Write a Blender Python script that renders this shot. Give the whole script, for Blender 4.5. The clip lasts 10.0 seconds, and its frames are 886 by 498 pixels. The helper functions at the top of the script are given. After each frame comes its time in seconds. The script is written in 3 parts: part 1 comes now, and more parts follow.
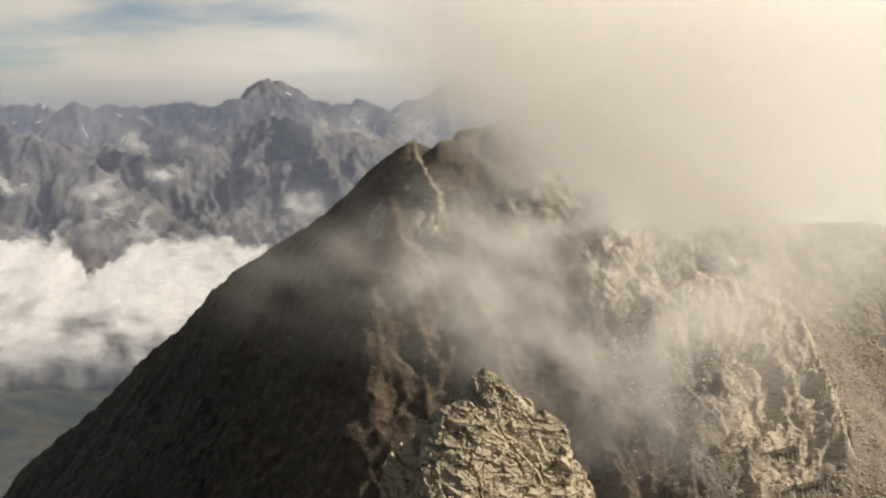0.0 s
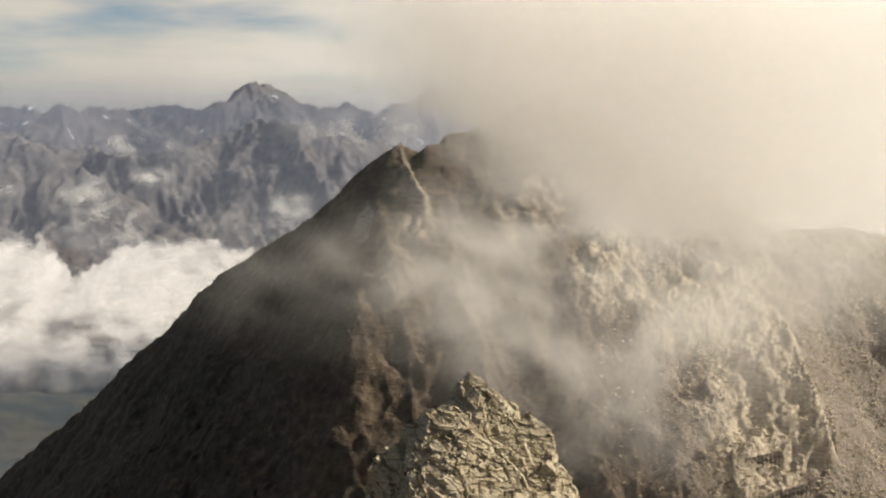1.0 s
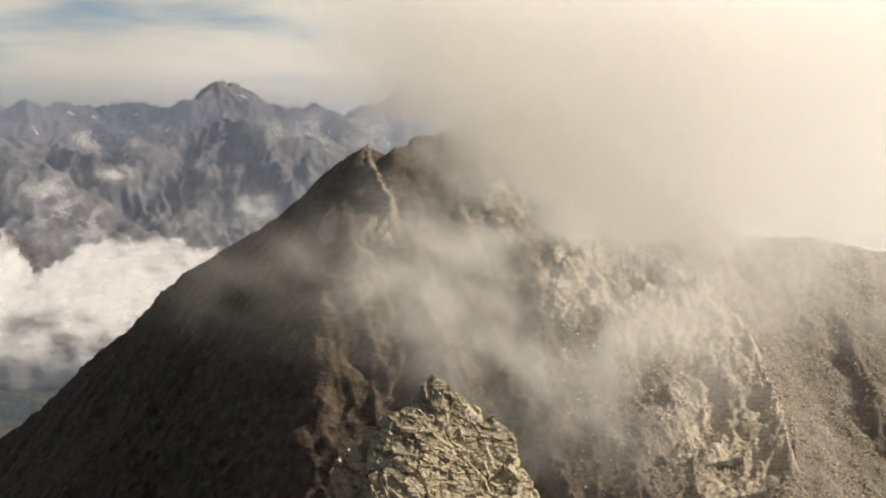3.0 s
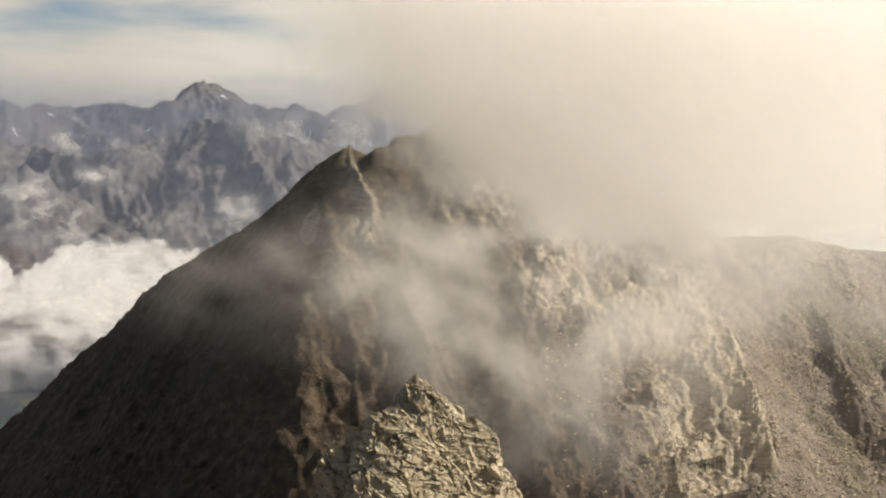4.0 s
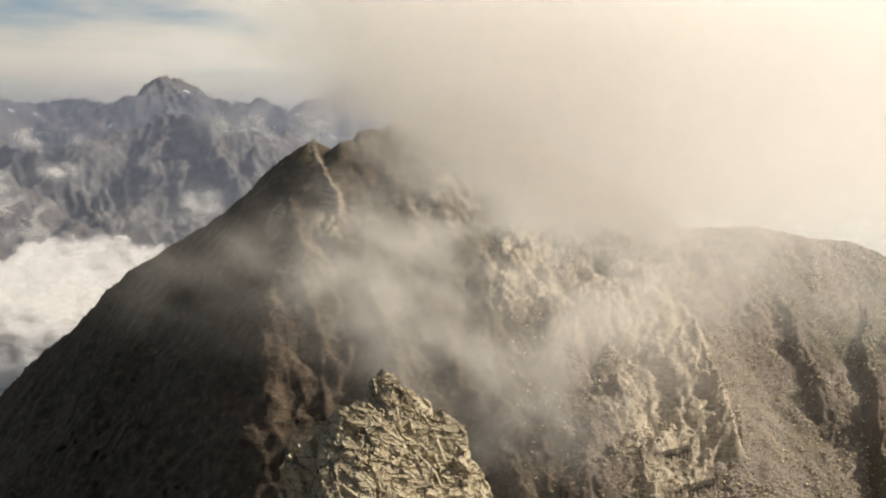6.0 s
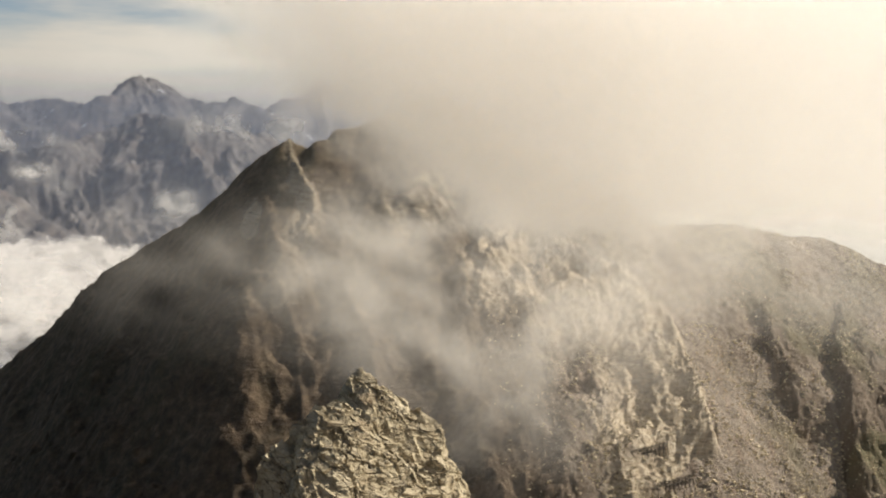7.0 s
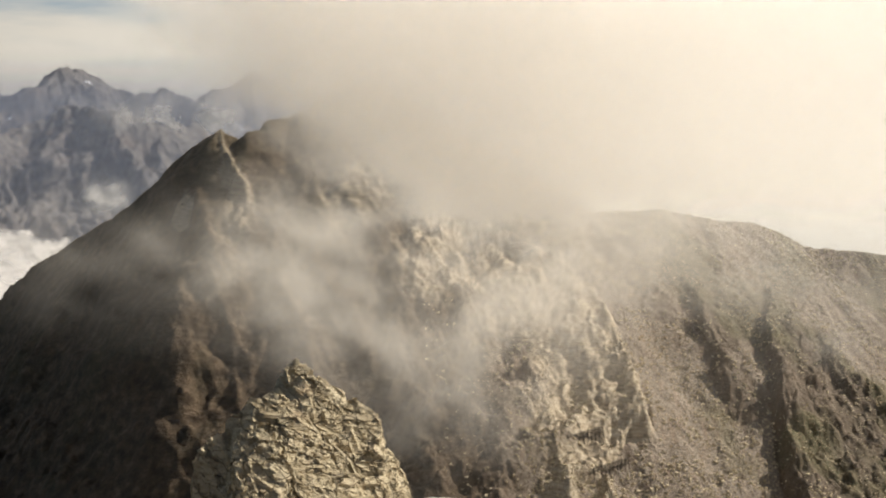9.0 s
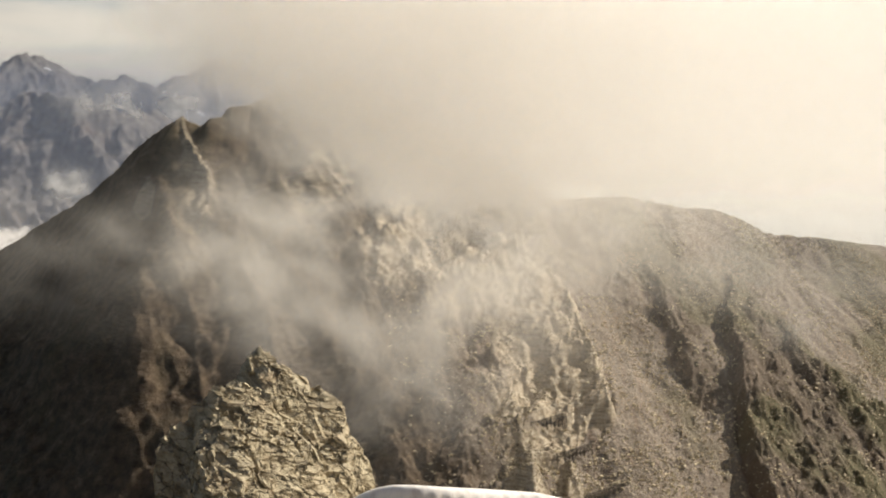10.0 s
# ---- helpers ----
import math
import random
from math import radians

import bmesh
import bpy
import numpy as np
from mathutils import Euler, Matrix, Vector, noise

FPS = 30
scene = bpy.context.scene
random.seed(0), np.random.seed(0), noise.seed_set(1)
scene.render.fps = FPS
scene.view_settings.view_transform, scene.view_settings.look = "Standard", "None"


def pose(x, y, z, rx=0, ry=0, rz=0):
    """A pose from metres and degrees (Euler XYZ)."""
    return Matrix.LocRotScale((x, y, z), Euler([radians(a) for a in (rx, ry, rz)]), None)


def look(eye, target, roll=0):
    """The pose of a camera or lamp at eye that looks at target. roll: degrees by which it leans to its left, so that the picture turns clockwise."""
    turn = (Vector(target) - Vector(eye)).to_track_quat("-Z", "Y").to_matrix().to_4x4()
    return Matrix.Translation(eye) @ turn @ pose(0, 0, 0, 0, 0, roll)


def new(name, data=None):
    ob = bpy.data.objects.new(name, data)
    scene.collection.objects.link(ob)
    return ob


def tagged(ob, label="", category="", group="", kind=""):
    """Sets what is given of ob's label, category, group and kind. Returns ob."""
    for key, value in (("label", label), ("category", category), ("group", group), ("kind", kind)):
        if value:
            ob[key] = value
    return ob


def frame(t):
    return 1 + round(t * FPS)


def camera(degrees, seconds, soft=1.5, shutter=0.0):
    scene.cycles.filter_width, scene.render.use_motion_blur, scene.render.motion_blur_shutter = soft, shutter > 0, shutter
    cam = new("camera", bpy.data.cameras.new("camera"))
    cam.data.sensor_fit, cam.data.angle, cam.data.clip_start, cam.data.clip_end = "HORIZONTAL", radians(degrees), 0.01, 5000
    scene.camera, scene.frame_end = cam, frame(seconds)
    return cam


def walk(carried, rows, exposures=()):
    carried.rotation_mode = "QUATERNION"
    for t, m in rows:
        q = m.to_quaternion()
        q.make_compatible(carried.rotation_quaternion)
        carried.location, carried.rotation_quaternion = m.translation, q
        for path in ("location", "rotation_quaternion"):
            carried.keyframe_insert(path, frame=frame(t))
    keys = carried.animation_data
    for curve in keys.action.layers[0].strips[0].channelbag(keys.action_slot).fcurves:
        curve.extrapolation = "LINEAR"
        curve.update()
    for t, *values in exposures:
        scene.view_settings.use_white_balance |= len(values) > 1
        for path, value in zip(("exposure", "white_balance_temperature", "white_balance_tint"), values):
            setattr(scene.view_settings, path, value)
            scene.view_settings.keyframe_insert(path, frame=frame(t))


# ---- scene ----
# A tripod pan across a misty ridge. The eye is the origin; bearings run to the right from +y.
cam = camera(38.5, 10.0, soft=2.0)
PAN = [(0.0, 0.0, -5.996, 0.001), (0.5, -0.298, -5.855, 0.15), (1.0, -0.61, -5.807, 0.349), (1.5, -0.96, -5.796, 0.587),
       (2.0, -1.346, -5.763, 0.912), (2.5, -1.758, -5.7, 1.255), (4.0, -2.994, -5.637, 1.271), (4.5, -3.374, -5.729, 1.075),
       (5.0, -3.746, -5.826, 0.963), (5.5, -4.123, -5.885, 0.919), (7.0, -5.629, -5.941, 0.699), (7.5, -6.297, -5.977, 0.518),
       (8.0, -7.023, -6.06, 0.345), (8.5, -7.789, -6.207, 0.244), (9.0, -8.607, -6.411, 0.213), (9.5, -9.44, -6.672, 0.216),
       (10.0, -10.273, -6.977, 0.258)]
walk(cam, [(t, pose(0, 0, 0, 90 + pitch, 0, yaw) @ pose(0, 0, 0, 0, 0, roll)) for t, yaw, pitch, roll in PAN])
scene.view_settings.exposure = 0.45

# ---- light ----
SUN = Vector((0.80, 0.14, 0.58)).normalized()
BRIGHT_SIDE = Vector((0.55, 0.8, 0.25)).normalized()  # where the lit cloud stands


def sky_world():
    w = bpy.data.worlds.new("sky")
    scene.world = w
    w.use_nodes = True
    nt = w.node_tree
    nt.nodes.clear()
    n, ln = nt.nodes.new, nt.links.new
    sky = n("ShaderNodeTexSky")
    sky.sky_type, sky.sun_disc = "NISHITA", False
    sky.sun_elevation, sky.sun_rotation = math.asin(SUN.z), math.atan2(SUN.x, SUN.y)
    sky.altitude, sky.dust_density = 2900, 1.5
    blue = n("ShaderNodeBackground")
    blue.inputs[1].default_value = 0.05
    ln(sky.outputs[0], blue.inputs[0])
    co = n("ShaderNodeTexCoord")
    mp = n("ShaderNodeMapping")
    mp.inputs["Scale"].default_value = (1.6, 1.6, 9.0)
    mp.inputs["Rotation"].default_value = (0, 0, radians(-12))
    mp.inputs["Location"].default_value = (0, 0, -0.22)
    ln(co.outputs["Generated"], mp.inputs[0])
    no = n("ShaderNodeTexNoise")
    no.inputs["Scale"].default_value, no.inputs["Detail"].default_value, no.inputs["Roughness"].default_value = 1.5, 6, 0.55
    ln(mp.outputs[0], no.inputs["Vector"])
    # more cloud towards the sun's side
    dot = n("ShaderNodeVectorMath")
    dot.operation = "DOT_PRODUCT"
    ln(co.outputs["Generated"], dot.inputs[0])
    dot.inputs[1].default_value = BRIGHT_SIDE
    add = n("ShaderNodeMath")
    add.operation = "MULTIPLY_ADD"
    ln(dot.outputs["Value"], add.inputs[0])
    add.inputs[1].default_value = 0.30
    ln(no.outputs[0], add.inputs[2])
    cover = n("ShaderNodeMapRange")
    cover.interpolation_type = "SMOOTHSTEP"
    cover.inputs[1].default_value, cover.inputs[2].default_value = 0.50, 0.72
    ln(add.outputs[0], cover.inputs[0])
    glow = n("ShaderNodeMapRange")
    glow.inputs[1].default_value, glow.inputs[2].default_value = -0.3, 0.92
    glow.inputs[3].default_value, glow.inputs[4].default_value = 0.12, 0.61
    ln(dot.outputs["Value"], glow.inputs[0])
    cloud = n("ShaderNodeBackground")
    cloud.inputs[0].default_value = (1.0, 0.925, 0.80, 1)
    soft = n("ShaderNodeTexNoise")  # broad folds in the overcast
    soft.inputs["Scale"].default_value, soft.inputs["Detail"].default_value = 5.0, 4
    ln(co.outputs["Generated"], soft.inputs["Vector"])
    fold = n("ShaderNodeMapRange")
    fold.inputs[1].default_value, fold.inputs[2].default_value, fold.inputs[3].default_value, fold.inputs[4].default_value = 0.3, 0.7, 0.90, 1.07
    ln(soft.outputs[0], fold.inputs[0])
    lit = n("ShaderNodeMath")
    lit.operation = "MULTIPLY"
    ln(glow.outputs[0], lit.inputs[0])
    ln(fold.outputs[0], lit.inputs[1])
    ln(lit.outputs[0], cloud.inputs[1])
    mix = n("ShaderNodeMixShader")
    ln(cover.outputs[0], mix.inputs[0])
    ln(blue.outputs[0], mix.inputs[1])
    ln(cloud.outputs[0], mix.inputs[2])
    out = n("ShaderNodeOutputWorld")
    ln(mix.outputs[0], out.inputs[0])


sky_world()
sun = new("sun", bpy.data.lights.new("sun", "SUN"))
sun.data.energy, sun.data.angle, sun.data.color = 5.0, radians(0.6), (1.0, 0.92, 0.81)
sun.matrix_world = look(SUN * 1000, (0, 0, 0))
scene.cycles.transparent_max_bounces = 64


# ---- numeric noise ----
def hashed(ix, iy, seed):
    h = (ix.astype(np.int64) * 374761393 + iy.astype(np.int64) * 668265263 + seed * 1442695041) & 0x7FFFFFFF
    h = ((h ^ (h >> 13)) * 1274126177) & 0x7FFFFFFF
    h = ((h ^ (h >> 15)) * 2246822519) & 0x7FFFFFFF
    return (h ^ (h >> 16)) / float(0x7FFFFFFF)


def perlin(x, y, seed=0):
    ix, iy = np.floor(x), np.floor(y)
    fx, fy = x - ix, y - iy
    ux, uy = fx * fx * fx * (fx * (fx * 6 - 15) + 10), fy * fy * fy * (fy * (fy * 6 - 15) + 10)

    def corner(dx, dy):
        a = hashed(ix + dx, iy + dy, seed) * 2 * np.pi
        return np.cos(a) * (fx - dx) + np.sin(a) * (fy - dy)

    lo = corner(0, 0) * (1 - ux) + corner(1, 0) * ux
    hi = corner(0, 1) * (1 - ux) + corner(1, 1) * ux
    return (lo * (1 - uy) + hi * uy) * 1.5


def fbm(x, y, octaves=5, seed=0, gain=0.5):
    total, amp = 0.0, 1.0
    for k in range(octaves):
        total = total + amp * perlin(x * 2.03 ** k + 17.3 * k, y * 2.03 ** k - 9.1 * k, seed + k)
        amp *= gain
    return total


def ridged(x, y, octaves=5, seed=0, gain=0.5):
    total, amp = 0.0, 1.0
    for k in range(octaves):
        total = total + amp * (1 - 2 * np.abs(perlin(x * 2.1 ** k + 5.7 * k, y * 2.1 ** k + 3.3 * k, seed + k)))
        amp *= gain
    return total


def blocks(x, y, seed=0, crack=0.0):
    """Worley cells, each a tilted plane of its own height: broken rock. Height about -0.5 to 0.5; crack deepens the joints."""
    ix, iy = np.floor(x), np.floor(y)
    best, second, out = np.full(x.shape, 9.0), np.full(x.shape, 9.0), np.zeros(x.shape)
    for dx in (-1, 0, 1):
        for dy in (-1, 0, 1):
            cx, cy = ix + dx, iy + dy
            px, py = cx + hashed(cx, cy, seed), cy + hashed(cx, cy, seed + 1)
            d = (x - px) ** 2 + (y - py) ** 2
            h = hashed(cx, cy, seed + 2) - 0.5 + (x - px) * (hashed(cx, cy, seed + 3) - 0.5) + (y - py) * (hashed(cx, cy, seed + 4) - 0.5)
            out = np.where(d < best, h, out)
            second = np.minimum(second, np.maximum(best, d))
            best = np.minimum(best, d)
    return out - crack * smooth(0.16, 0.0, np.sqrt(second) - np.sqrt(best)) if crack else out


def smooth(a, b, x):
    t = np.clip((x - a) / (b - a), 0, 1)
    return t * t * (3 - 2 * t)


def spot(bearing, elevation, distance):
    b, e = radians(bearing), radians(elevation)
    return (distance * math.sin(b), distance * math.cos(b), distance * math.tan(e))


def ridge_field(x, y, line, slope, slope_right=None):
    """Height of the roof of a broken ridge line through points, that falls off by slope on either side; and the distance from it."""
    top, near, k = np.full(x.shape, -1e4), np.full(x.shape, 1e9), slope
    sides = []
    for (ax, ay, az), (bx, by, bz) in zip(line, line[1:]):
        vx, vy = bx - ax, by - ay
        s = np.clip(((x - ax) * vx + (y - ay) * vy) / (vx * vx + vy * vy), 0, 1)
        d = np.hypot(x - ax - s * vx, y - ay - s * vy)
        sides.append((az + s * (bz - az), d))
        if slope_right is not None:
            k = np.where(d < near, np.where(vx * (y - ay) - vy * (x - ax) > 0, slope_right, slope), k)
        near = np.minimum(near, d)
    for z, d in sides:
        top = np.maximum(top, z - k * d)
    return top, near


# ---- meshes ----
def grid_mesh(name, xs, ys, height, attributes=None, smoothed=True):
    """A sheet over the grid of xs and ys, with height(x, y)."""
    gx, gy = np.meshgrid(xs, ys)
    gz = height(gx, gy)
    me = bpy.data.meshes.new(name)
    nx, ny = len(xs), len(ys)
    me.vertices.add(nx * ny)
    me.vertices.foreach_set("co", np.stack([gx, gy, gz], -1).astype(np.float32).ravel())
    i = (np.arange(ny - 1)[:, None] * nx + np.arange(nx - 1)[None]).ravel()
    quads = np.stack([i, i + 1, i + 1 + nx, i + nx], -1)
    add_faces(me, quads, smoothed)
    for key, fn in (attributes or {}).items():
        at = me.attributes.new(key, "FLOAT", "POINT")
        at.data.foreach_set("value", np.clip(fn(gx, gy), 0, 1).astype(np.float32).ravel())
    return me


def add_faces(me, faces, smoothed):
    n, k = faces.shape
    me.loops.add(n * k)
    me.loops.foreach_set("vertex_index", faces.astype(np.int32).ravel())
    me.polygons.add(n)
    me.polygons.foreach_set("loop_start", (np.arange(n) * k).astype(np.int32))
    me.polygons.foreach_set("use_smooth", np.full(n, smoothed))
    me.update(calc_edges=True)


def spaced(*stretches):
    """Grid lines: (from, to, step) stretches end to end."""
    return np.unique(np.concatenate([np.arange(a, b, s) for a, b, s in stretches]))


def part(name, bm, material, parent, label="", flat=True):
    me = bpy.data.meshes.new(name)
    bm.to_mesh(me)
    bm.free()
    me.materials.append(material)
    if not flat:
        for p in me.polygons:
            p.use_smooth = True
    ob = new(name, me)
    ob.parent = parent
    return tagged(ob, label)


# ---- materials ----
def material(name):
    m = bpy.data.materials.new(name)
    m.use_nodes = True
    m.node_tree.nodes.clear()
    return m, m.node_tree.nodes.new, m.node_tree.links.new


def noise_node(n, ln, vector, scale, detail=6, rough=0.6, stretch=None, distort=0.0):
    if stretch:
        mp = n("ShaderNodeMapping")
        mp.inputs["Scale"].default_value = stretch[0]
        mp.inputs["Rotation"].default_value = [radians(a) for a in stretch[1]]
        ln(vector, mp.inputs[0])
        vector = mp.outputs[0]
    t = n("ShaderNodeTexNoise")
    t.inputs["Scale"].default_value, t.inputs["Detail"].default_value, t.inputs["Roughness"].default_value = scale, detail, rough
    t.inputs["Distortion"].default_value = distort
    ln(vector, t.inputs["Vector"])
    return t.outputs[0]


def noise_colour(n, ln, vector, scale):
    t = n("ShaderNodeTexNoise")
    t.inputs["Scale"].default_value, t.inputs["Detail"].default_value = scale, 3
    ln(vector, t.inputs["Vector"])
    return t.outputs["Color"]


def ramp(n, ln, value, stops):
    r = n("ShaderNodeValToRGB")
    while len(r.color_ramp.elements) < len(stops):
        r.color_ramp.elements.new(0.5)
    for e, (p, c) in zip(r.color_ramp.elements, stops):
        e.position, e.color = p, (*c, 1)
    ln(value, r.inputs[0])
    return r.outputs[0]


def blend(n, ln, fac, a, b, mode="MIX"):
    m = n("ShaderNodeMix")
    m.data_type, m.blend_type = "RGBA", mode
    for v, s in ((fac, 0), (a, 6), (b, 7)):
        if isinstance(v, (int, float)):
            m.inputs[s].default_value = v
        elif isinstance(v, tuple):
            m.inputs[s].default_value = (*v, 1)
        else:
            ln(v, m.inputs[s])
    return m.outputs[2]


def math_node(n, ln, op, *values):
    m = n("ShaderNodeMath")
    m.operation = op
    for k, v in enumerate(values):
        if isinstance(v, (int, float)):
            m.inputs[k].default_value = v
        else:
            ln(v, m.inputs[k])
    return m.outputs[0]


def step_node(n, ln, value, lo, hi, a=0.0, b=1.0):
    m = n("ShaderNodeMapRange")
    m.interpolation_type = "SMOOTHSTEP"
    for k, v in enumerate((lo, hi, a, b)):
        m.inputs[k + 1].default_value = v
    ln(value, m.inputs[0])
    return m.outputs[0]


def attribute(n, key):
    a = n("ShaderNodeAttribute")
    a.attribute_name = key
    return a.outputs["Fac"]


def finish(n, ln, colour, height, strength, distance, rough=0.9):
    b = n("ShaderNodeBsdfPrincipled")
    b.inputs["Roughness"].default_value = rough
    b.inputs["Specular IOR Level"].default_value = 0.25
    ln(colour, b.inputs["Base Color"])
    if height is not None:
        bump = n("ShaderNodeBump")
        bump.inputs["Strength"].default_value, bump.inputs["Distance"].default_value = strength, distance
        ln(height, bump.inputs["Height"])
        ln(bump.outputs[0], b.inputs["Normal"])
    out = n("ShaderNodeOutputMaterial")
    ln(b.outputs[0], out.inputs[0])


def mountain_material():
    m, n, ln = material("mountain_rock")
    pos = n("ShaderNodeNewGeometry").outputs["Position"]
    big = noise_node(n, ln, pos, 0.03, 6, 0.6)
    mid = noise_node(n, ln, pos, 0.22, 7, 0.65)
    fine = noise_node(n, ln, pos, 1.1, 6, 0.7)
    streak = noise_node(n, ln, pos, 0.12, 6, 0.65, ((3.0, 0.6, 0.6), (0, 0, 20)))
    # dark rock set deeper than stone: the left flank's shade is in its colour
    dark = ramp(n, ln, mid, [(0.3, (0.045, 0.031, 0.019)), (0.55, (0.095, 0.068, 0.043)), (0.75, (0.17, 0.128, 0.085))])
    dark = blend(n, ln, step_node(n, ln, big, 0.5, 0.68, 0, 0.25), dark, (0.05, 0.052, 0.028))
    crack = noise_node(n, ln, pos, 0.35, 6, 0.62, ((0.6, 0.6, 2.6), (0, 28, 0)))
    light = ramp(n, ln, crack, [(0.30, (0.14, 0.105, 0.07)), (0.42, (0.35, 0.285, 0.20)), (0.72, (0.52, 0.45, 0.34))])
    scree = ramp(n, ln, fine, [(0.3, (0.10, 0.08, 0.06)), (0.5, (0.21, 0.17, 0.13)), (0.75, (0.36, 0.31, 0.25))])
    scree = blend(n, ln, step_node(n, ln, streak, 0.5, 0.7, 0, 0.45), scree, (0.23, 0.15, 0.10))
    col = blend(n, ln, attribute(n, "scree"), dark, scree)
    col = blend(n, ln, attribute(n, "light"), col, light)
    col = blend(n, ln, attribute(n, "moss"), col, blend(n, ln, step_node(n, ln, fine, 0.4, 0.6), (0.07, 0.075, 0.03), (0.15, 0.12, 0.065)))
    h = math_node(n, ln, "ADD", math_node(n, ln, "MULTIPLY", mid, 0.5), math_node(n, ln, "MULTIPLY", math_node(n, ln, "ADD", fine, crack), 0.45))
    finish(n, ln, col, h, 0.9, 1.6)
    return m


def crag_material(name, pale=1.0):
    m, n, ln = material(name)
    pos = n("ShaderNodeNewGeometry").outputs["Position"]
    info = n("ShaderNodeObjectInfo").outputs["Random"]
    island = n("ShaderNodeNewGeometry").outputs["Random Per Island"]
    mid = noise_node(n, ln, pos, 0.7, 7, 0.65)
    strata = noise_node(n, ln, pos, 1.3, 6, 0.6, ((0.7, 0.7, 4.0), (0, 22, 0)))
    fine = noise_node(n, ln, pos, 9.0, 5, 0.7)
    col = ramp(n, ln, mid, [(0.3, (0.17 * pale, 0.132 * pale, 0.075 * pale)), (0.46, (0.40 * pale, 0.345 * pale, 0.24 * pale)), (0.7, (0.56 * pale, 0.50 * pale, 0.37 * pale))])
    tone = math_node(n, ln, "ADD", info, island)
    col = blend(n, ln, 0.6, col, ramp(n, ln, math_node(n, ln, "FRACT", tone), [(0.0, (0.6, 0.55, 0.48)), (0.5, (0.9, 0.86, 0.8)), (1.0, (1.15, 1.1, 1.0))]), "MULTIPLY")
    rust = step_node(n, ln, noise_node(n, ln, pos, 0.35, 5, 0.6), 0.56, 0.7, 0, 0.5)
    col = blend(n, ln, rust, col, (0.26, 0.17, 0.09))
    lichen = step_node(n, ln, math_node(n, ln, "ADD", math_node(n, ln, "MULTIPLY", fine, 0.5), math_node(n, ln, "MULTIPLY", strata, 0.5)), 0.55, 0.64, 0, 0.55)
    col = blend(n, ln, lichen, col, (0.09, 0.08, 0.06))
    h = math_node(n, ln, "ADD", math_node(n, ln, "MULTIPLY", strata, 1.0), math_node(n, ln, "MULTIPLY", fine, 0.25))
    for scale, wide in ((0.33, 0.035), (0.95, 0.035)):  # joints along the dip of the leaves
        mp = n("ShaderNodeMapping")
        mp.vector_type = "TEXTURE"
        mp.inputs["Rotation"].default_value, mp.inputs["Scale"].default_value = (radians(20), radians(32), radians(-15)), (2.2, 1.3, 0.7)
        bend = n("ShaderNodeVectorMath")
        bend.operation = "ADD"
        ln(pos, bend.inputs[0])
        ln(noise_colour(n, ln, pos, 0.8), bend.inputs[1])
        ln(bend.outputs[0], mp.inputs[0])
        v = n("ShaderNodeTexVoronoi")
        v.feature = "DISTANCE_TO_EDGE"
        v.inputs["Scale"].default_value = scale
        ln(mp.outputs[0], v.inputs["Vector"])
        joint = step_node(n, ln, v.outputs["Distance"], 0.0, wide, 1.0, 0.0)
        col = blend(n, ln, math_node(n, ln, "MULTIPLY", joint, step_node(n, ln, mid, 0.35, 0.6, 0.1, 0.75)), col, (0.045, 0.035, 0.024))
        h = math_node(n, ln, "SUBTRACT", h, math_node(n, ln, "MULTIPLY", joint, 0.8))
    finish(n, ln, col, h, 0.8, 0.35)
    return m


def far_rock_material(name, green=0.0):
    m, n, ln = material(name)
    pos = n("ShaderNodeNewGeometry").outputs["Position"]
    big = noise_node(n, ln, pos, 0.006, 7, 0.62)
    mid = noise_node(n, ln, pos, 0.03, 7, 0.68)
    col = ramp(n, ln, mid, [(0.3, (0.06, 0.056, 0.054)), (0.5, (0.125, 0.115, 0.108)), (0.72, (0.23, 0.21, 0.185))])
    gully = noise_node(n, ln, pos, 0.05, 6, 0.7, ((1.6, 0.35, 0.35), (0, 0, 12)))
    col = blend(n, ln, 0.5, col, ramp(n, ln, gully, [(0.32, (0.5, 0.5, 0.54)), (0.5, (0.95, 0.95, 0.97)), (0.68, (1.3, 1.28, 1.25))]), "MULTIPLY")
    warm = step_node(n, ln, big, 0.5, 0.64, 0, 0.5)
    col = blend(n, ln, warm, col, (0.13, 0.092, 0.068))
    up = n("ShaderNodeSeparateXYZ")
    ln(pos, up.inputs[0])
    low = math_node(n, ln, "ADD", up.outputs[2], math_node(n, ln, "MULTIPLY", big, 300))
    meadow = blend(n, ln, step_node(n, ln, math_node(n, ln, "ADD", big, math_node(n, ln, "MULTIPLY", mid, 0.4)), 0.66, 0.76), (0.014, 0.024, 0.018), (0.05, 0.048, 0.024))
    col = blend(n, ln, step_node(n, ln, low, -60 + green, -190 + green), col, meadow)
    snow = attribute(n, "snow")
    col = blend(n, ln, snow, col, (0.8, 0.82, 0.85))
    finish(n, ln, col, mid, 0.8, 16.0)
    return m


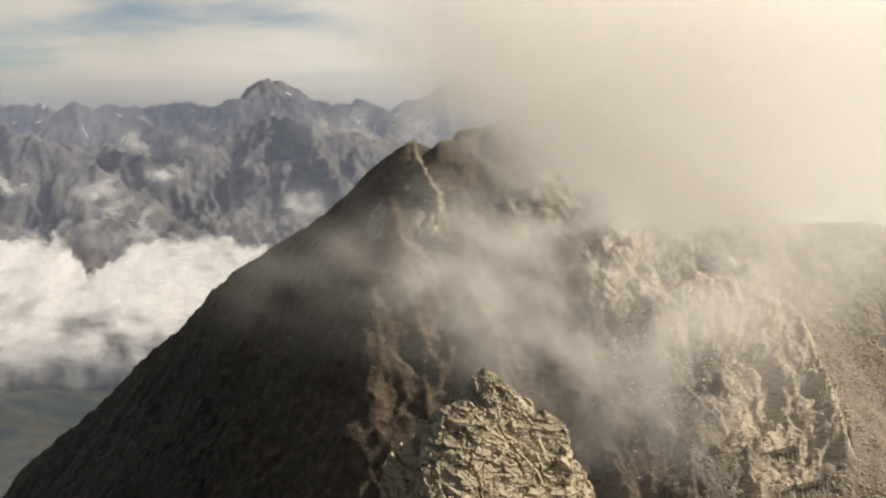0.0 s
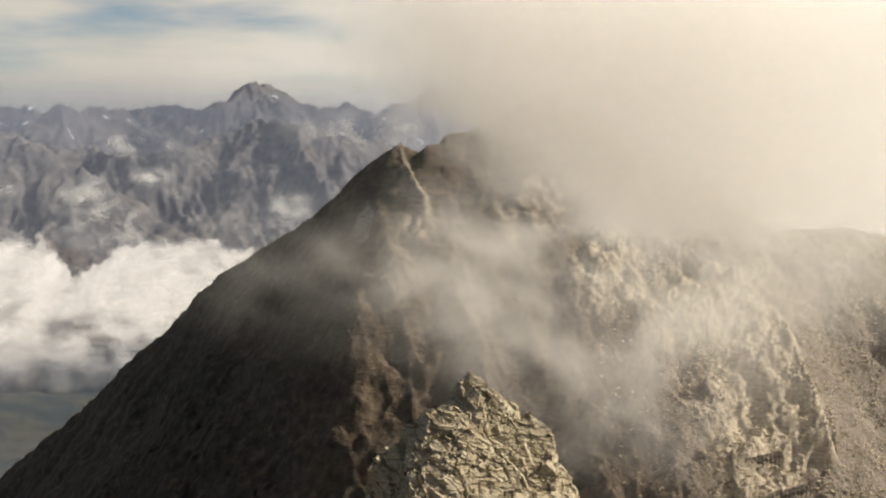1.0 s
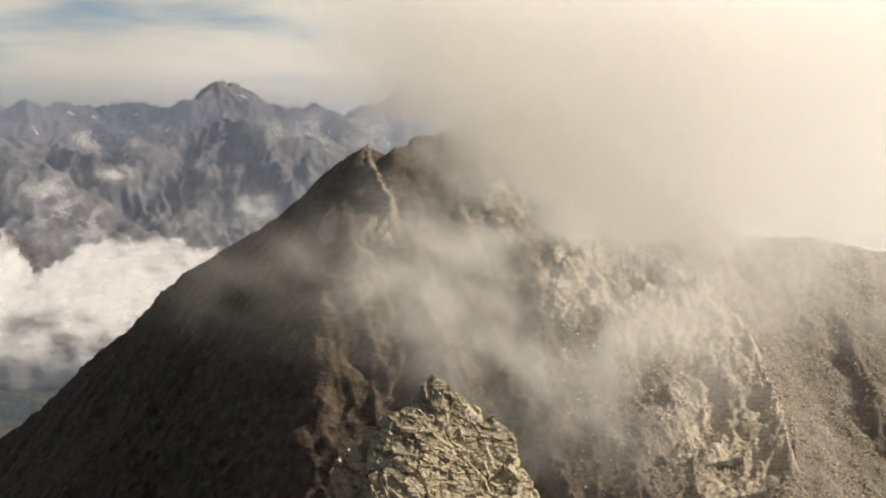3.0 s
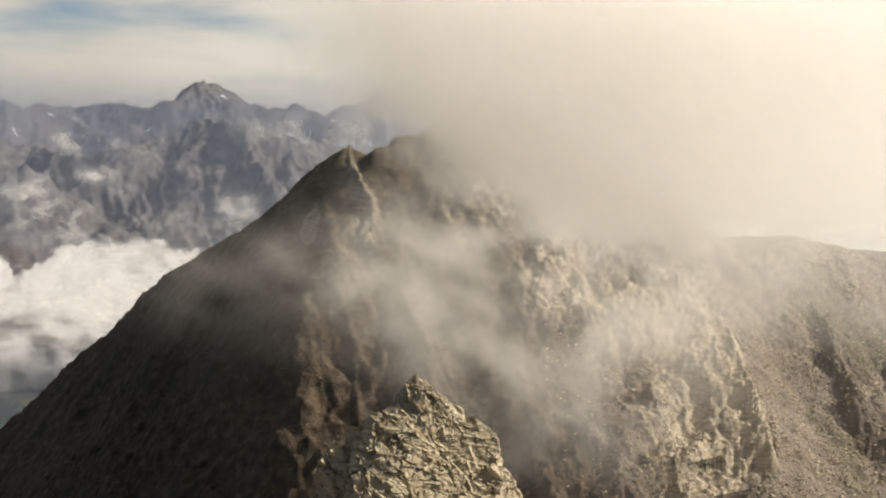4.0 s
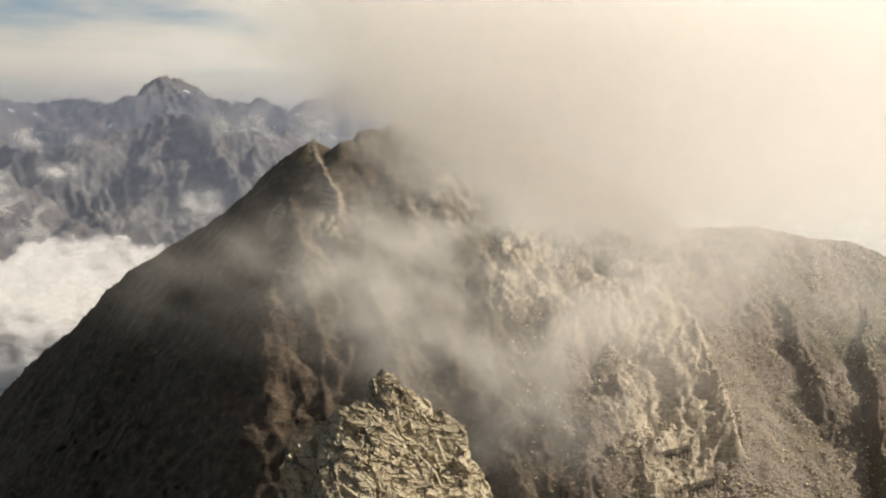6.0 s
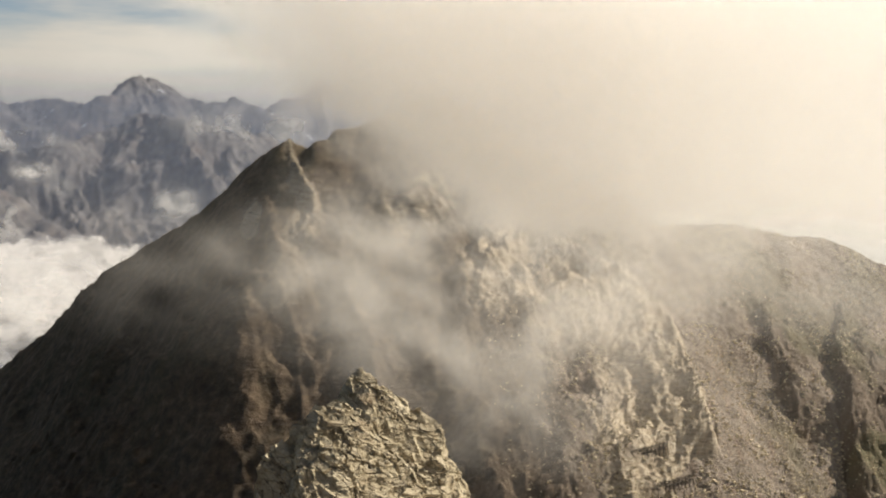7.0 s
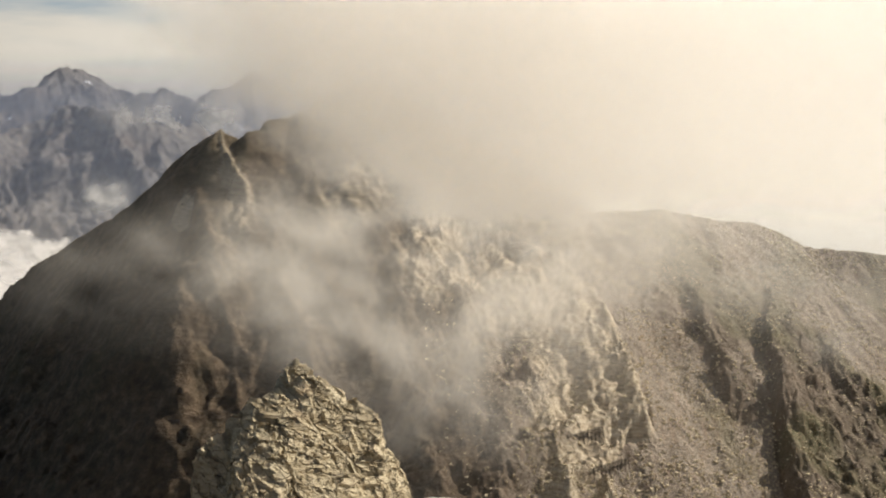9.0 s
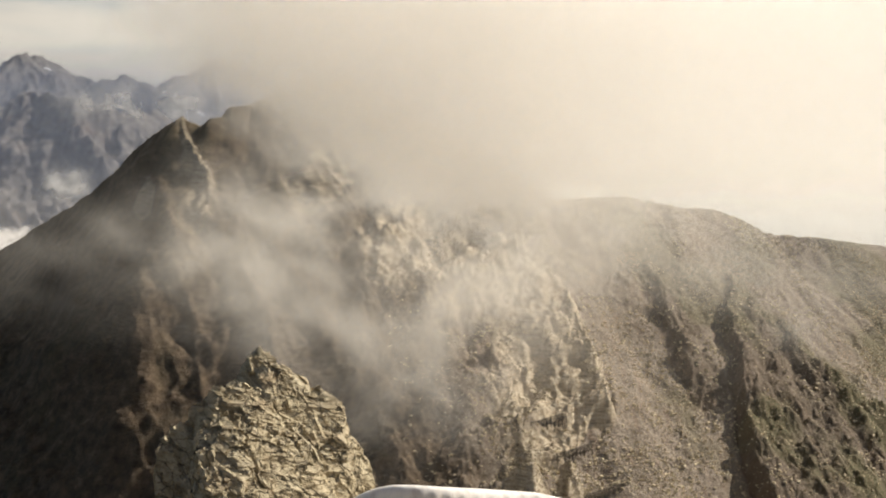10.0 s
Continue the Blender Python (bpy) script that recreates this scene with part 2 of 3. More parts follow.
def vapour_material(name, size, low, high, thin, thick, grain=(1.0, 1.0, 1.0), turn=0.0, tint=(0.95, 0.91, 0.86), forward=0.5, detail=6, rough=0.55, most=0.24):
    """Thin cloud: scatters light to both sides and lets the rest through. Billows of a size in metres thin and thicken its depth."""
    m, n, ln = material(name)
    pos = n("ShaderNodeNewGeometry").outputs["Position"]
    mp = n("ShaderNodeMapping")
    mp.vector_type = "TEXTURE"
    mp.inputs["Rotation"].default_value = (0, radians(turn), 0)
    mp.inputs["Scale"].default_value = grain
    ln(pos, mp.inputs[0])
    billow = noise_node(n, ln, mp.outputs[0], 1.0 / size, detail, rough, None, 0.6)
    broad = noise_node(n, ln, mp.outputs[0], 0.3 / size, 3, 0.5)
    both = math_node(n, ln, "MULTIPLY_ADD", math_node(n, ln, "SUBTRACT", broad, 0.5), 0.6, billow)
    body = step_node(n, ln, both, low, high, thin, thick)
    tau = math_node(n, ln, "MULTIPLY", attribute(n, "vapour"), body)
    alpha = math_node(n, ln, "SUBTRACT", 1.0, math_node(n, ln, "EXPONENT", math_node(n, ln, "MULTIPLY", tau, -1.0)))
    alpha = math_node(n, ln, "MINIMUM", alpha, most)
    d, t = n("ShaderNodeBsdfDiffuse"), n("ShaderNodeBsdfTranslucent")
    d.inputs[0].default_value = t.inputs[0].default_value = (*tint, 1)
    scatter, mix, clear = n("ShaderNodeMixShader"), n("ShaderNodeMixShader"), n("ShaderNodeBsdfTransparent")
    scatter.inputs[0].default_value = forward
    ln(d.outputs[0], scatter.inputs[1])
    ln(t.outputs[0], scatter.inputs[2])
    ln(alpha, mix.inputs[0])
    ln(clear.outputs[0], mix.inputs[1])
    ln(scatter.outputs[0], mix.inputs[2])
    out = n("ShaderNodeOutputMaterial")
    ln(mix.outputs[0], out.inputs[0])
    return m


ROCK = mountain_material()
CRAG = crag_material("pale_crag_rock")
FAR = far_rock_material("far_rock", -150)

# ---- the main mountain ----
ARETE = [(-26, -19.0, 980), (-19.71, -15.88, 860), (-17.16, -13.72, 815), (-14.82, -11.93, 780), (-13.19, -10.33, 755), (-11.94, -9.41, 738),
         (-11.05, -8.49, 724), (-10.17, -7.69, 713), (-9.28, -6.9, 702), (-7.5, -5.67, 682), (-6.1, -4.92, 668), (-5.08, -4.02, 657),
         (-3.41, -2.52, 641), (-2.39, -1.77, 632), (-1.45, -1.08, 624), (-0.48, -1.44, 622), (0.05, -1.08, 622), (0.79, -1.06, 624),
         (0.97, -0.63, 628), (2.18, -0.42, 632), (2.94, 0.26, 636), (4.45, 0.88, 640), (5.71, 1.01, 640), (7.97, -0.25, 632),
         (10.48, -1.86, 622), (12.71, -3.34, 615), (15.39, -4.7, 616), (18.54, -4.5, 640), (20.8, -4.98, 660), (22.28, -5.0, 676),
         (23.75, -5.46, 690), (24.98, -6.12, 700), (26.89, -6.1, 720), (29.65, -6.4, 748), (35, -8.5, 800), (44, -13, 900)]
SKYLINE = [spot(*p) for p in ARETE]
FALL = 0.84


def face(x, y):
    """The plain roof under the skyline, steeper on the shaded side."""
    return ridge_field(x, y, SKYLINE, FALL + 0.42 * smooth(40, -120, x), 0.9)


def on_face(bearing, elevation, proud):
    """The place in that direction that stands proud of the face under the skyline."""
    d = np.arange(300, 900, 0.5)
    x, y, z = d * math.sin(radians(bearing)), d * math.cos(radians(bearing)), d * math.tan(radians(elevation))
    clear = z - face(x, y)[0]
    return spot(bearing, elevation, float(d[np.argmax(clear <= proud)]))


SPURS = {  # name: (slope to the left, to the right, points of the crest: bearing, elevation, metres proud)
    "pale": (0.86, 2.3, [(5.4, -1.0, 1), (7.4, -3.6, 2), (10.5, -5.3, 3), (13.6, -6.68, 6), (16.0, -8.67, 9), (16.9, -10.93, 10), (17.6, -13.3, 9), (17.2, -14.6, 1)]),
    "foot": (1.1, 1.6, [(13.6, -15.6, 3), (14.2, -16.6, 9), (14.6, -18.5, 14)]),
    "foot_b": (1.3, 1.5, [(15.9, -16.3, 2), (16.1, -17.0, 6), (16.2, -18.5, 8)]),
    "dark_a": (1.15, 1.15, [(19.3, -7.57, 1), (20.2, -8.31, 5), (21.2, -10.76, 6), (21.7, -12.6, 2)]),
    "dark_b": (2.0, 0.93, [(22.9, -7.6, 2), (23.4, -9.68, 9), (23.8, -11.65, 12), (24.6, -15.29, 13), (26.2, -18.5, 13)]),
    "dark_c": (1.0, 1.0, [(25.3, -9.6, 2), (26.3, -10.9, 6), (28.0, -12.0, 8), (31, -13.6, 8), (34, -15, 7)]),
    "notch": (1.15, 1.15, [(-1.45, -1.1, 0.5), (-1.0, -2.3, 2), (-0.3, -3.3, 2.5), (-0.6, -4.6, 1)]),
}
# middles of two sunlit spots that are painted on the face
SUNLIT_SLAB, SUNLIT_PATCH = on_face(4.9, -3.6, 0), on_face(-3.05, -4.4, 0)
RAVINE = [on_face(b, e, 0) for b, e in ((9.4, -8.6), (9.8, -10.5), (9.8, -13.0), (9.0, -19.5))]
SPUR_LINES = {k: (l, r, [on_face(*p) for p in pts]) for k, (l, r, pts) in SPURS.items()}


def mountain_shape(x, y):
    base, near = face(x, y)
    spurs = {k: ridge_field(x, y, line, l, r) for k, (l, r, line) in SPUR_LINES.items()}
    return base, near, spurs


def mountain_height(x, y):
    wx, wy = x + 5 * perlin(x / 40, y / 40, 61) + 1.6 * perlin(x / 9, y / 9, 63), y + 5 * perlin(x / 40, y / 40, 62) + 1.6 * perlin(x / 9, y / 9, 64)
    base, near, spurs = mountain_shape(wx, wy)
    z = base - 18 * smooth(46, 4, ridge_field(wx, wy, RAVINE, 0)[1])
    for k, (top, d) in spurs.items():
        z = np.maximum(z, top + 2.0 * fbm(x / 14, y / 14, 4, 70))
    calm = smooth(0, 60, near)
    left = smooth(110, 60, x)
    z = z + calm * ((2.5 + 3 * left) * fbm(x / 70, y / 90, 4, 3) - 3.2 * left)
    z = z + calm * left * 2.6 * (ridged(x / 26 + 0.4 * y / 26, y / 110, 4, 9) - 1.0)
    crag = rock_mask(x, y, base, spurs)
    z = z + crag * (0.55 + 0.45 * calm) * (1.5 * fbm(x / 9, y / 9, 4, 21) + 2.8 * blocks((x + 0.5 * y) / 11, (y - 0.4 * x) / 5.5, 5) + 1.2 * blocks(x / 4.4, y / 3.1, 6) + 0.6 * blocks(x / 2.1, y / 1.6, 8))
    return z + (0.25 + 0.3 * crag) * fbm(x / 3.2, y / 3.2, 3, 44)


def rock_mask(x, y, base, spurs):
    best = smooth(0.1, 0.5, fbm(x / 38, y / 38, 3, 29)) * 0.6 * smooth(30, 90, x)
    for k, (top, d) in spurs.items():
        best = np.maximum(best, smooth(-5, 1, top - base))
    return np.maximum(best, smooth(95, 60, x) * 0.3)


def pale_sunlit_mask(x, y):
    base, near, spurs = mountain_shape(x, y)
    ragged = 5 * fbm(x / 16, y / 16, 4, 15)
    outcrop = smooth(-3, 1, spurs["pale"][0] - base + 0.6 * ragged) * smooth(46, 30, spurs["pale"][1] - 2.5 * ragged)
    m = np.maximum(outcrop, smooth(-5, 2, np.maximum(spurs["foot"][0], spurs["foot_b"][0]) - base + 0.4 * ragged))
    # notch rib paled in colour to show the peak's sunlit side
    m = np.maximum(m, 0.6 * smooth(-3.5, 0.5, spurs["notch"][0] - base + 0.4 * ragged) * smooth(22, 12, spurs["notch"][1]))
    # sunlight on slab and outcrop, put in as ovals of paler rock colour
    for (sx, sy, sz), wide, high in ((SUNLIT_SLAB, 13, 17), (SUNLIT_PATCH, 4, 8)):
        m = np.maximum(m, 0.75 * smooth(1.2, 0.8, np.hypot((x - sx) / wide, (y - sy) / high) + 0.12 * ragged))
    return m


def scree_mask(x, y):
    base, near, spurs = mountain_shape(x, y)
    # left of x about 80 keeps the shade-darkened rock
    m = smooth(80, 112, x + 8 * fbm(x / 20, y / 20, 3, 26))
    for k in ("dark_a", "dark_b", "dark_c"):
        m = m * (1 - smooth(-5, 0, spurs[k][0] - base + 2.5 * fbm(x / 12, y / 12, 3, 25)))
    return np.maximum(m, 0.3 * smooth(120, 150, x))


def moss_mask(x, y):
    m = 0.75 * smooth(-0.2, 0.4, fbm(x / 45, y / 45, 4, 77)) * smooth(165, 205, x)
    return m + 0.12 * smooth(0.2, 0.6, fbm(x / 30, y / 60, 3, 78)) * smooth(60, 20, x)


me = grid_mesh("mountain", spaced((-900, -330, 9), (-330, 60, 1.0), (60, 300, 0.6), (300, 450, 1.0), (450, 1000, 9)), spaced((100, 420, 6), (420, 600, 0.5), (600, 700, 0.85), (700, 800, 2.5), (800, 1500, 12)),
               mountain_height, {"light": pale_sunlit_mask, "scree": scree_mask, "moss": moss_mask})
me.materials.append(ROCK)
tagged(new("mountain", me), "steep craggy mountain ridge with shade-darkened left flank, pale rib and scree slopes", "mountain")


# ---- the near summit below the eye ----
def summit_height(x, y):
    d = np.hypot(x, y)
    z = -1.9 - 0.337 * d - 0.9 * np.maximum(d - 135, 0) + smooth(20, 60, d) * (1.2 * fbm(x / 14, y / 14, 4, 81) - 1.2)
    away = np.abs(np.arctan2(x, np.maximum(y, 1e-3)) - radians(6)) * d
    return z - 0.5 * np.maximum(away - 22, 0) * (y > 0) - 0.4 * np.maximum(-y, 0)


me = grid_mesh("near_summit", spaced((-300, -60, 6), (-60, 70, 1.0), (70, 301, 6)), spaced((-300, -20, 6), (-20, 160, 1.0), (160, 421, 6)),
               summit_height, {"light": lambda x, y: 0.8 + 0 * x, "scree": lambda x, y: 0.5 + 0 * x, "moss": lambda x, y: 0 * x})
me.materials.append(ROCK)
tagged(new("near_summit", me), "stony pale summit slope under the viewpoint", "rock slope", kind="structure")


# ---- valley and far range ----
def valley_height(x, y):
    d = np.hypot(x, y - 300)
    z = -480 + 26 * fbm(x / 420, y / 420, 5, 90) + 5 * fbm(x / 60, y / 60, 4, 93)
    spur, _ = ridge_field(x, y, [(-1500, 2500, -380), (-640, 1950, -470)], 0.35)
    meadow, _ = ridge_field(x, y, [(-1100, 1500, -300), (-560, 1650, -480)], 0.42)
    z = np.maximum(z, np.maximum(spur, meadow) + 14 * fbm(x / 150, y / 150, 5, 94))
    return z - 40 * smooth(3200, 9000, d) - 900 * smooth(150, 1400, x) * smooth(700, 1500, y)


me = grid_mesh("ground", spaced((-9000, -2400, 300), (-2400, 2400, 16), (2400, 9001, 300)), spaced((-6000, 600, 300), (600, 3400, 14), (3400, 9001, 300)),
               valley_height, {"snow": lambda x, y: 0 * x})
VALLEY = far_rock_material("valley_green", 200)
me.materials.append(VALLEY)
tagged(new("ground", me), "green valley floor with forest and meadows far below", "ground", kind="structure")

FAR_CREST = [(-34, 0.6), (-24, 0.5), (-19.1, 0.36), (-18.2, 0.42), (-17.0, 0.37), (-16.8, 0.05), (-16.2, 0.62), (-15.4, 0.28), (-14.4, 0.5), (-13.3, 0.38), (-11.6, 0.58),
             (-10.0, 0.27), (-9.44, 0.8), (-8.9, 0.68), (-7.9, 1.68), (-7.15, 1.43), (-5.7, 0.7), (-4.8, 0.4), (-3.8, 0.7), (-2.4, 0.28), (-1.75, 0.75),
             (-0.9, 0.6), (-0.1, 1.45), (1.7, 1.0), (4, -0.5), (7, -4), (10, -9)]
MID_CREST = [(-34, 0.3), (-22, -0.1), (-19.2, -0.4), (-18.0, -0.72), (-16.7, -1.33), (-15.0, -1.25), (-13.1, -1.75), (-11.4, -1.5), (-9.7, -0.76), (-7.7, 0.03),
             (-5.7, -0.27), (-4.2, -0.65), (-2.1, -1.0), (3, -2.5), (8, -8)]


LEFT_CREST = [(-40, 1.2), (-30, 0.7), (-24, 0.2), (-19.6, -0.35), (-18.5, -0.65), (-17.6, -1.3), (-16.4, -2.3), (-15.2, -3.3), (-13.8, -4.4), (-12.4, -5.6), (-11, -7.2), (-9, -10)]


def far_heights(crest, distance, fall, seed, buttress):
    line = [spot(b, e, distance + 120 * math.sin(b * 0.9 + seed)) for b, e in crest]
    feet = []
    for k in range(2, len(line) - 1, buttress):
        x, y, z = line[k]
        lean = 90 * math.sin(k * 2.3 + seed)
        feet.append((1.15 * fall, [(x, y, z), (x + lean * 0.5, y - 180, z - 130), (x + lean, y - 420, z - 330), (x + 1.5 * lean, y - 640, z - 520)]))

    def height(x, y):
        wx, wy = x + 22 * perlin(x / 150, y / 150, seed), y + 22 * perlin(x / 150, y / 150, seed + 1)
        z, near = ridge_field(wx, wy, line, fall)
        for slope, foot in feet:
            z = np.maximum(z, ridge_field(wx, wy, foot, slope)[0])
        calm = smooth(0, 150, near)
        z = z + (0.12 + calm) * (30 * (ridged(wx / 170, wy / 330, 5, seed + 3) - 0.8) + 30 * fbm(x / 260, y / 260, 4, seed + 5))
        z = z + (0.2 + 0.8 * calm) * (9 * (ridged((wx + 0.5 * wy) / 60, wy / 140, 4, seed + 11) - 0.8) + 7 * (ridged((wx - 0.6 * wy) / 85, wy / 170, 3, seed + 14) - 0.8))
        z = z + (1 - calm) * 10 * (ridged(x / 70, y / 120, 4, seed + 21, 0.6) - 0.9)
        return z + 4 * fbm(x / 24, y / 24, 3, seed + 8) - 420 * smooth(distance - 640, distance - 890, y)

    return height


for label, crest, distance, fall, seed, buttress, step in (
        ("jagged far mountain range, hazy blue-grey rock with snow specks", FAR_CREST, 4350, 0.8, 120, 2, 6.5),
        ("grey-brown grassy mountain spur falling towards the cloud bank", LEFT_CREST, 2900, 0.62, 190, 1, 5.5),
        ("broad grey-brown mountain flank with gullies beyond the valley", MID_CREST, 3500, 0.72, 160, 1, 5.5)):
    h = far_heights(crest, distance, fall, seed, buttress)
    me = grid_mesh("mountain_range", spaced((-2900, -1700, 30), (-1700, 500, step), (500, 2400, 30)),
                   spaced((distance - 900, distance + 180, step), (distance + 180, distance + 560, 40)), h,
                   {"snow": lambda x, y: smooth(0.8, 0.9, fbm(x / 60, y / 30, 4, 201)) * smooth(-260, -120, h(x, y)) * (distance > 4000)})
    me.materials.append(FAR)
    tagged(new("mountain_range", me), label, "mountain")


# ---- the rock pinnacle ----
HORN = [(-0.4, 120.5, -42), (0.6, 120.5, -34.5), (1.4, 120.5, -29.8), (2.0, 121, -27.2), (2.6, 121.5, -26.0), (3.9, 122, -24.9), (5.0, 122, -24.9), (6.4, 122, -25.9), (9.1, 121.5, -28.1), (12.0, 121, -29.6),
        (12.9, 120.5, -32.7), (15.0, 120, -36.7), (15.6, 120, -41)]
SHOULDER = [(-6.3, 110.5, -46), (-5.7, 110.8, -39), (-5.4, 111, -34.4), (-5.2, 111, -31.0), (-4.4, 112, -29.8), (-2.4, 113, -28.2), (-1.2, 113.5, -27.3), (-0.3, 113.8, -26.7), (0.9, 114, -26.6), (1.9, 114.3, -26.4), (2.9, 114.5, -27.0),
            (4.6, 114, -28.6), (7.2, 113.5, -31.0), (10, 112.5, -35), (13, 112, -41)]


def crest_field(x, y, line, fall):
    """Height of a rock crest that falls towards the viewpoint by fall and drops steeply behind."""
    xs = [p[0] for p in line]
    yc = np.interp(x, xs, [p[1] for p in line])
    front, back = np.maximum(yc - y, 0), np.maximum(y - yc, 0)
    return np.interp(x, xs, [p[2] for p in line]) - fall * front - 0.012 * front ** 2 - 1.8 * back


def pinnacle_base(x, y):
    return np.maximum(crest_field(x, y, HORN, 0.86), crest_field(x, y, SHOULDER, 0.70 + 1.3 * smooth(-1.6, -3.0, x + 0.05 * (y - 112))))


def strata(h, along, pitch, seed):
    """Overlapping tilted leaves of rock: a saw edge across each layer, broken along it into lengths of their own height."""
    row = np.floor(h / pitch)
    saw = h / pitch - row
    run = along / (pitch * 4.5) + 7 * hashed(row, row * 0 + 3, seed)
    cell = np.floor(run + 0.25 * np.sin(h * 2.1))
    return (saw - 0.5) * (0.5 + hashed(row, cell, seed + 1)) + 0.9 * (hashed(row, cell, seed + 2) - 0.5)


def pinnacle_height(x, y):
    z = pinnacle_base(x, y)
    wx, wy = x + 0.5 * perlin(x / 2.3, y / 2.3, 56), y + 0.5 * perlin(x / 2.3, y / 2.3, 57)
    layer = 0.75 * wx + 0.9 * wy + 0.5 * perlin(x / 5, y / 5, 58)
    along = -0.9 * wy + 0.6 * wx
    z = z + 0.50 * strata(layer, along, 1.7, 401) + 0.13 * strata(layer + 0.3 * wy, along, 0.6, 402) + 0.05 * strata(layer - 0.4 * wx, along, 0.26, 403)
    big = blocks((x * 0.92 + y * 0.38) / 3.2, (y * 0.92 - x * 0.38) / 2.2, 51, 0.45)
    return z + 0.55 * big + 0.10 * blocks(wx / 1.1, wy / 0.7, 52, 0.5) + 0.45 * fbm(x / 3.6, y / 3.6, 4, 54)


pinnacle = tagged(new("rock_pinnacle"), "pale jagged rock pinnacle of broken tilted slabs", "rock")
def broken(me):
    """Shoves the rock sideways in blocks, so that steep flanks have ledges and cracks as well."""
    co = np.empty(len(me.vertices) * 3, np.float32)
    me.vertices.foreach_get("co", co)
    p = co.reshape(-1, 3).astype(float)
    x, y, z = p.T
    dip = z + 0.38 * x
    p[:, 0] += 0.34 * blocks(y / 2.4, dip / 1.3, 301, 0.6) + 0.09 * blocks(y / 0.9, dip / 0.4, 302, 0.6)
    p[:, 1] += 0.28 * blocks(x / 2.8, dip / 1.0, 303, 0.7) + 0.08 * blocks(x / 1.2, dip / 0.33, 304, 0.6)
    me.vertices.foreach_set("co", p.astype(np.float32).ravel())
    me.update()


me = grid_mesh("core", np.arange(-8, 17, 0.075), np.arange(103, 129, 0.085), pinnacle_height, smoothed=False)
broken(me)
me.materials.append(CRAG)
core = new("core", me)
core.parent = pinnacle

def slab_mesh(rng):
    """A flagstone: an irregular prism with a broken, sloping top."""
    bm = bmesh.new()
    count = rng.choice((4, 4, 5, 5, 6))
    turns = sorted((k + rng.uniform(-0.3, 0.3)) / count * 2 * math.pi for k in range(count))
    reach = [rng.uniform(0.7, 1.1) for _ in turns]
    low = [bm.verts.new((1.15 * r * math.cos(t), 1.15 * r * math.sin(t), -1)) for t, r in zip(turns, reach)]
    mid = [bm.verts.new((r * math.cos(t), r * math.sin(t), 0.75 + 0.35 * rng.uniform(-1, 1))) for t, r in zip(turns, reach)]
    top = [bm.verts.new((0.94 * r * math.cos(t), 0.94 * r * math.sin(t), 1 + 0.15 * rng.uniform(-1, 1))) for t, r in zip(turns, reach)]
    for k in range(count):
        j = (k + 1) % count
        bm.faces.new((low[k], low[j], mid[j], mid[k]))
        bm.faces.new((mid[k], mid[j], top[j], top[k]))
    bm.faces.new(top)
    bm.faces.new(low[::-1])
    me = bpy.data.meshes.new("rock_slab")
    bm.to_mesh(me)
    bm.free()
    me.materials.append(CRAG)
    return me


def lay_slabs():
    rng = random.Random(5)
    kinds = [slab_mesh(rng) for _ in range(18)]
    for _ in range(130):
        x = rng.uniform(-2.0, 13.0)
        line = HORN if x > 6 else SHOULDER
        y = float(np.interp(x, [p[0] for p in line], [p[1] for p in line])) - 1.6 - rng.random() ** 0.8 * 10
        px, py = np.array([x, x + 0.6, x]), np.array([y, y, y + 0.6])
        z = pinnacle_base(px, py) + 0.6 * fbm(px / 3.4, py / 3.4, 3, 54)
        normal = Vector((z[0] - z[1], z[0] - z[2], 0.6)).normalized()
        normal = (normal + Vector((rng.gauss(0.05, 0.1), rng.gauss(0, 0.1), rng.gauss(0.05, 0.1)))).normalized()
        ob = new("rock_slab", rng.choice(kinds))
        size = 0.16 + 0.55 * rng.random() ** 2.5
        along = Vector((0.85, rng.gauss(0.25, 0.25), -0.2))
        along = (along - normal * along.dot(normal)).normalized()
        turn = Matrix((along, normal.cross(along), normal)).transposed().to_4x4()
        ob.matrix_world = Matrix.Translation((x, y, float(z[0]) + 0.02)) @ turn @ pose(0, 0, 0, 0, 0, rng.gauss(0, 14)) @ Matrix.Diagonal((size * rng.uniform(1.2, 2.8), size, rng.uniform(0.08, 0.2), 1))
        ob.parent = pinnacle


lay_slabs()


# ---- the snow bank beside the pinnacle ----
def snow_material():
    m, n, ln = material("old_snow")
    pos = n("ShaderNodeNewGeometry").outputs["Position"]
    run = noise_node(n, ln, pos, 1.2, 5, 0.6, ((1.4, 1.4, 0.12), (0, 0, 0)))
    fine = noise_node(n, ln, pos, 6, 5, 0.6)
    col = ramp(n, ln, run, [(0.3, (0.62, 0.56, 0.5)), (0.5, (0.78, 0.74, 0.69)), (0.7, (0.85, 0.82, 0.78))])
    finish(n, ln, col, math_node(n, ln, "ADD", run, math_node(n, ln, "MULTIPLY", fine, 0.2)), 0.4, 0.12, 0.6)
    return m


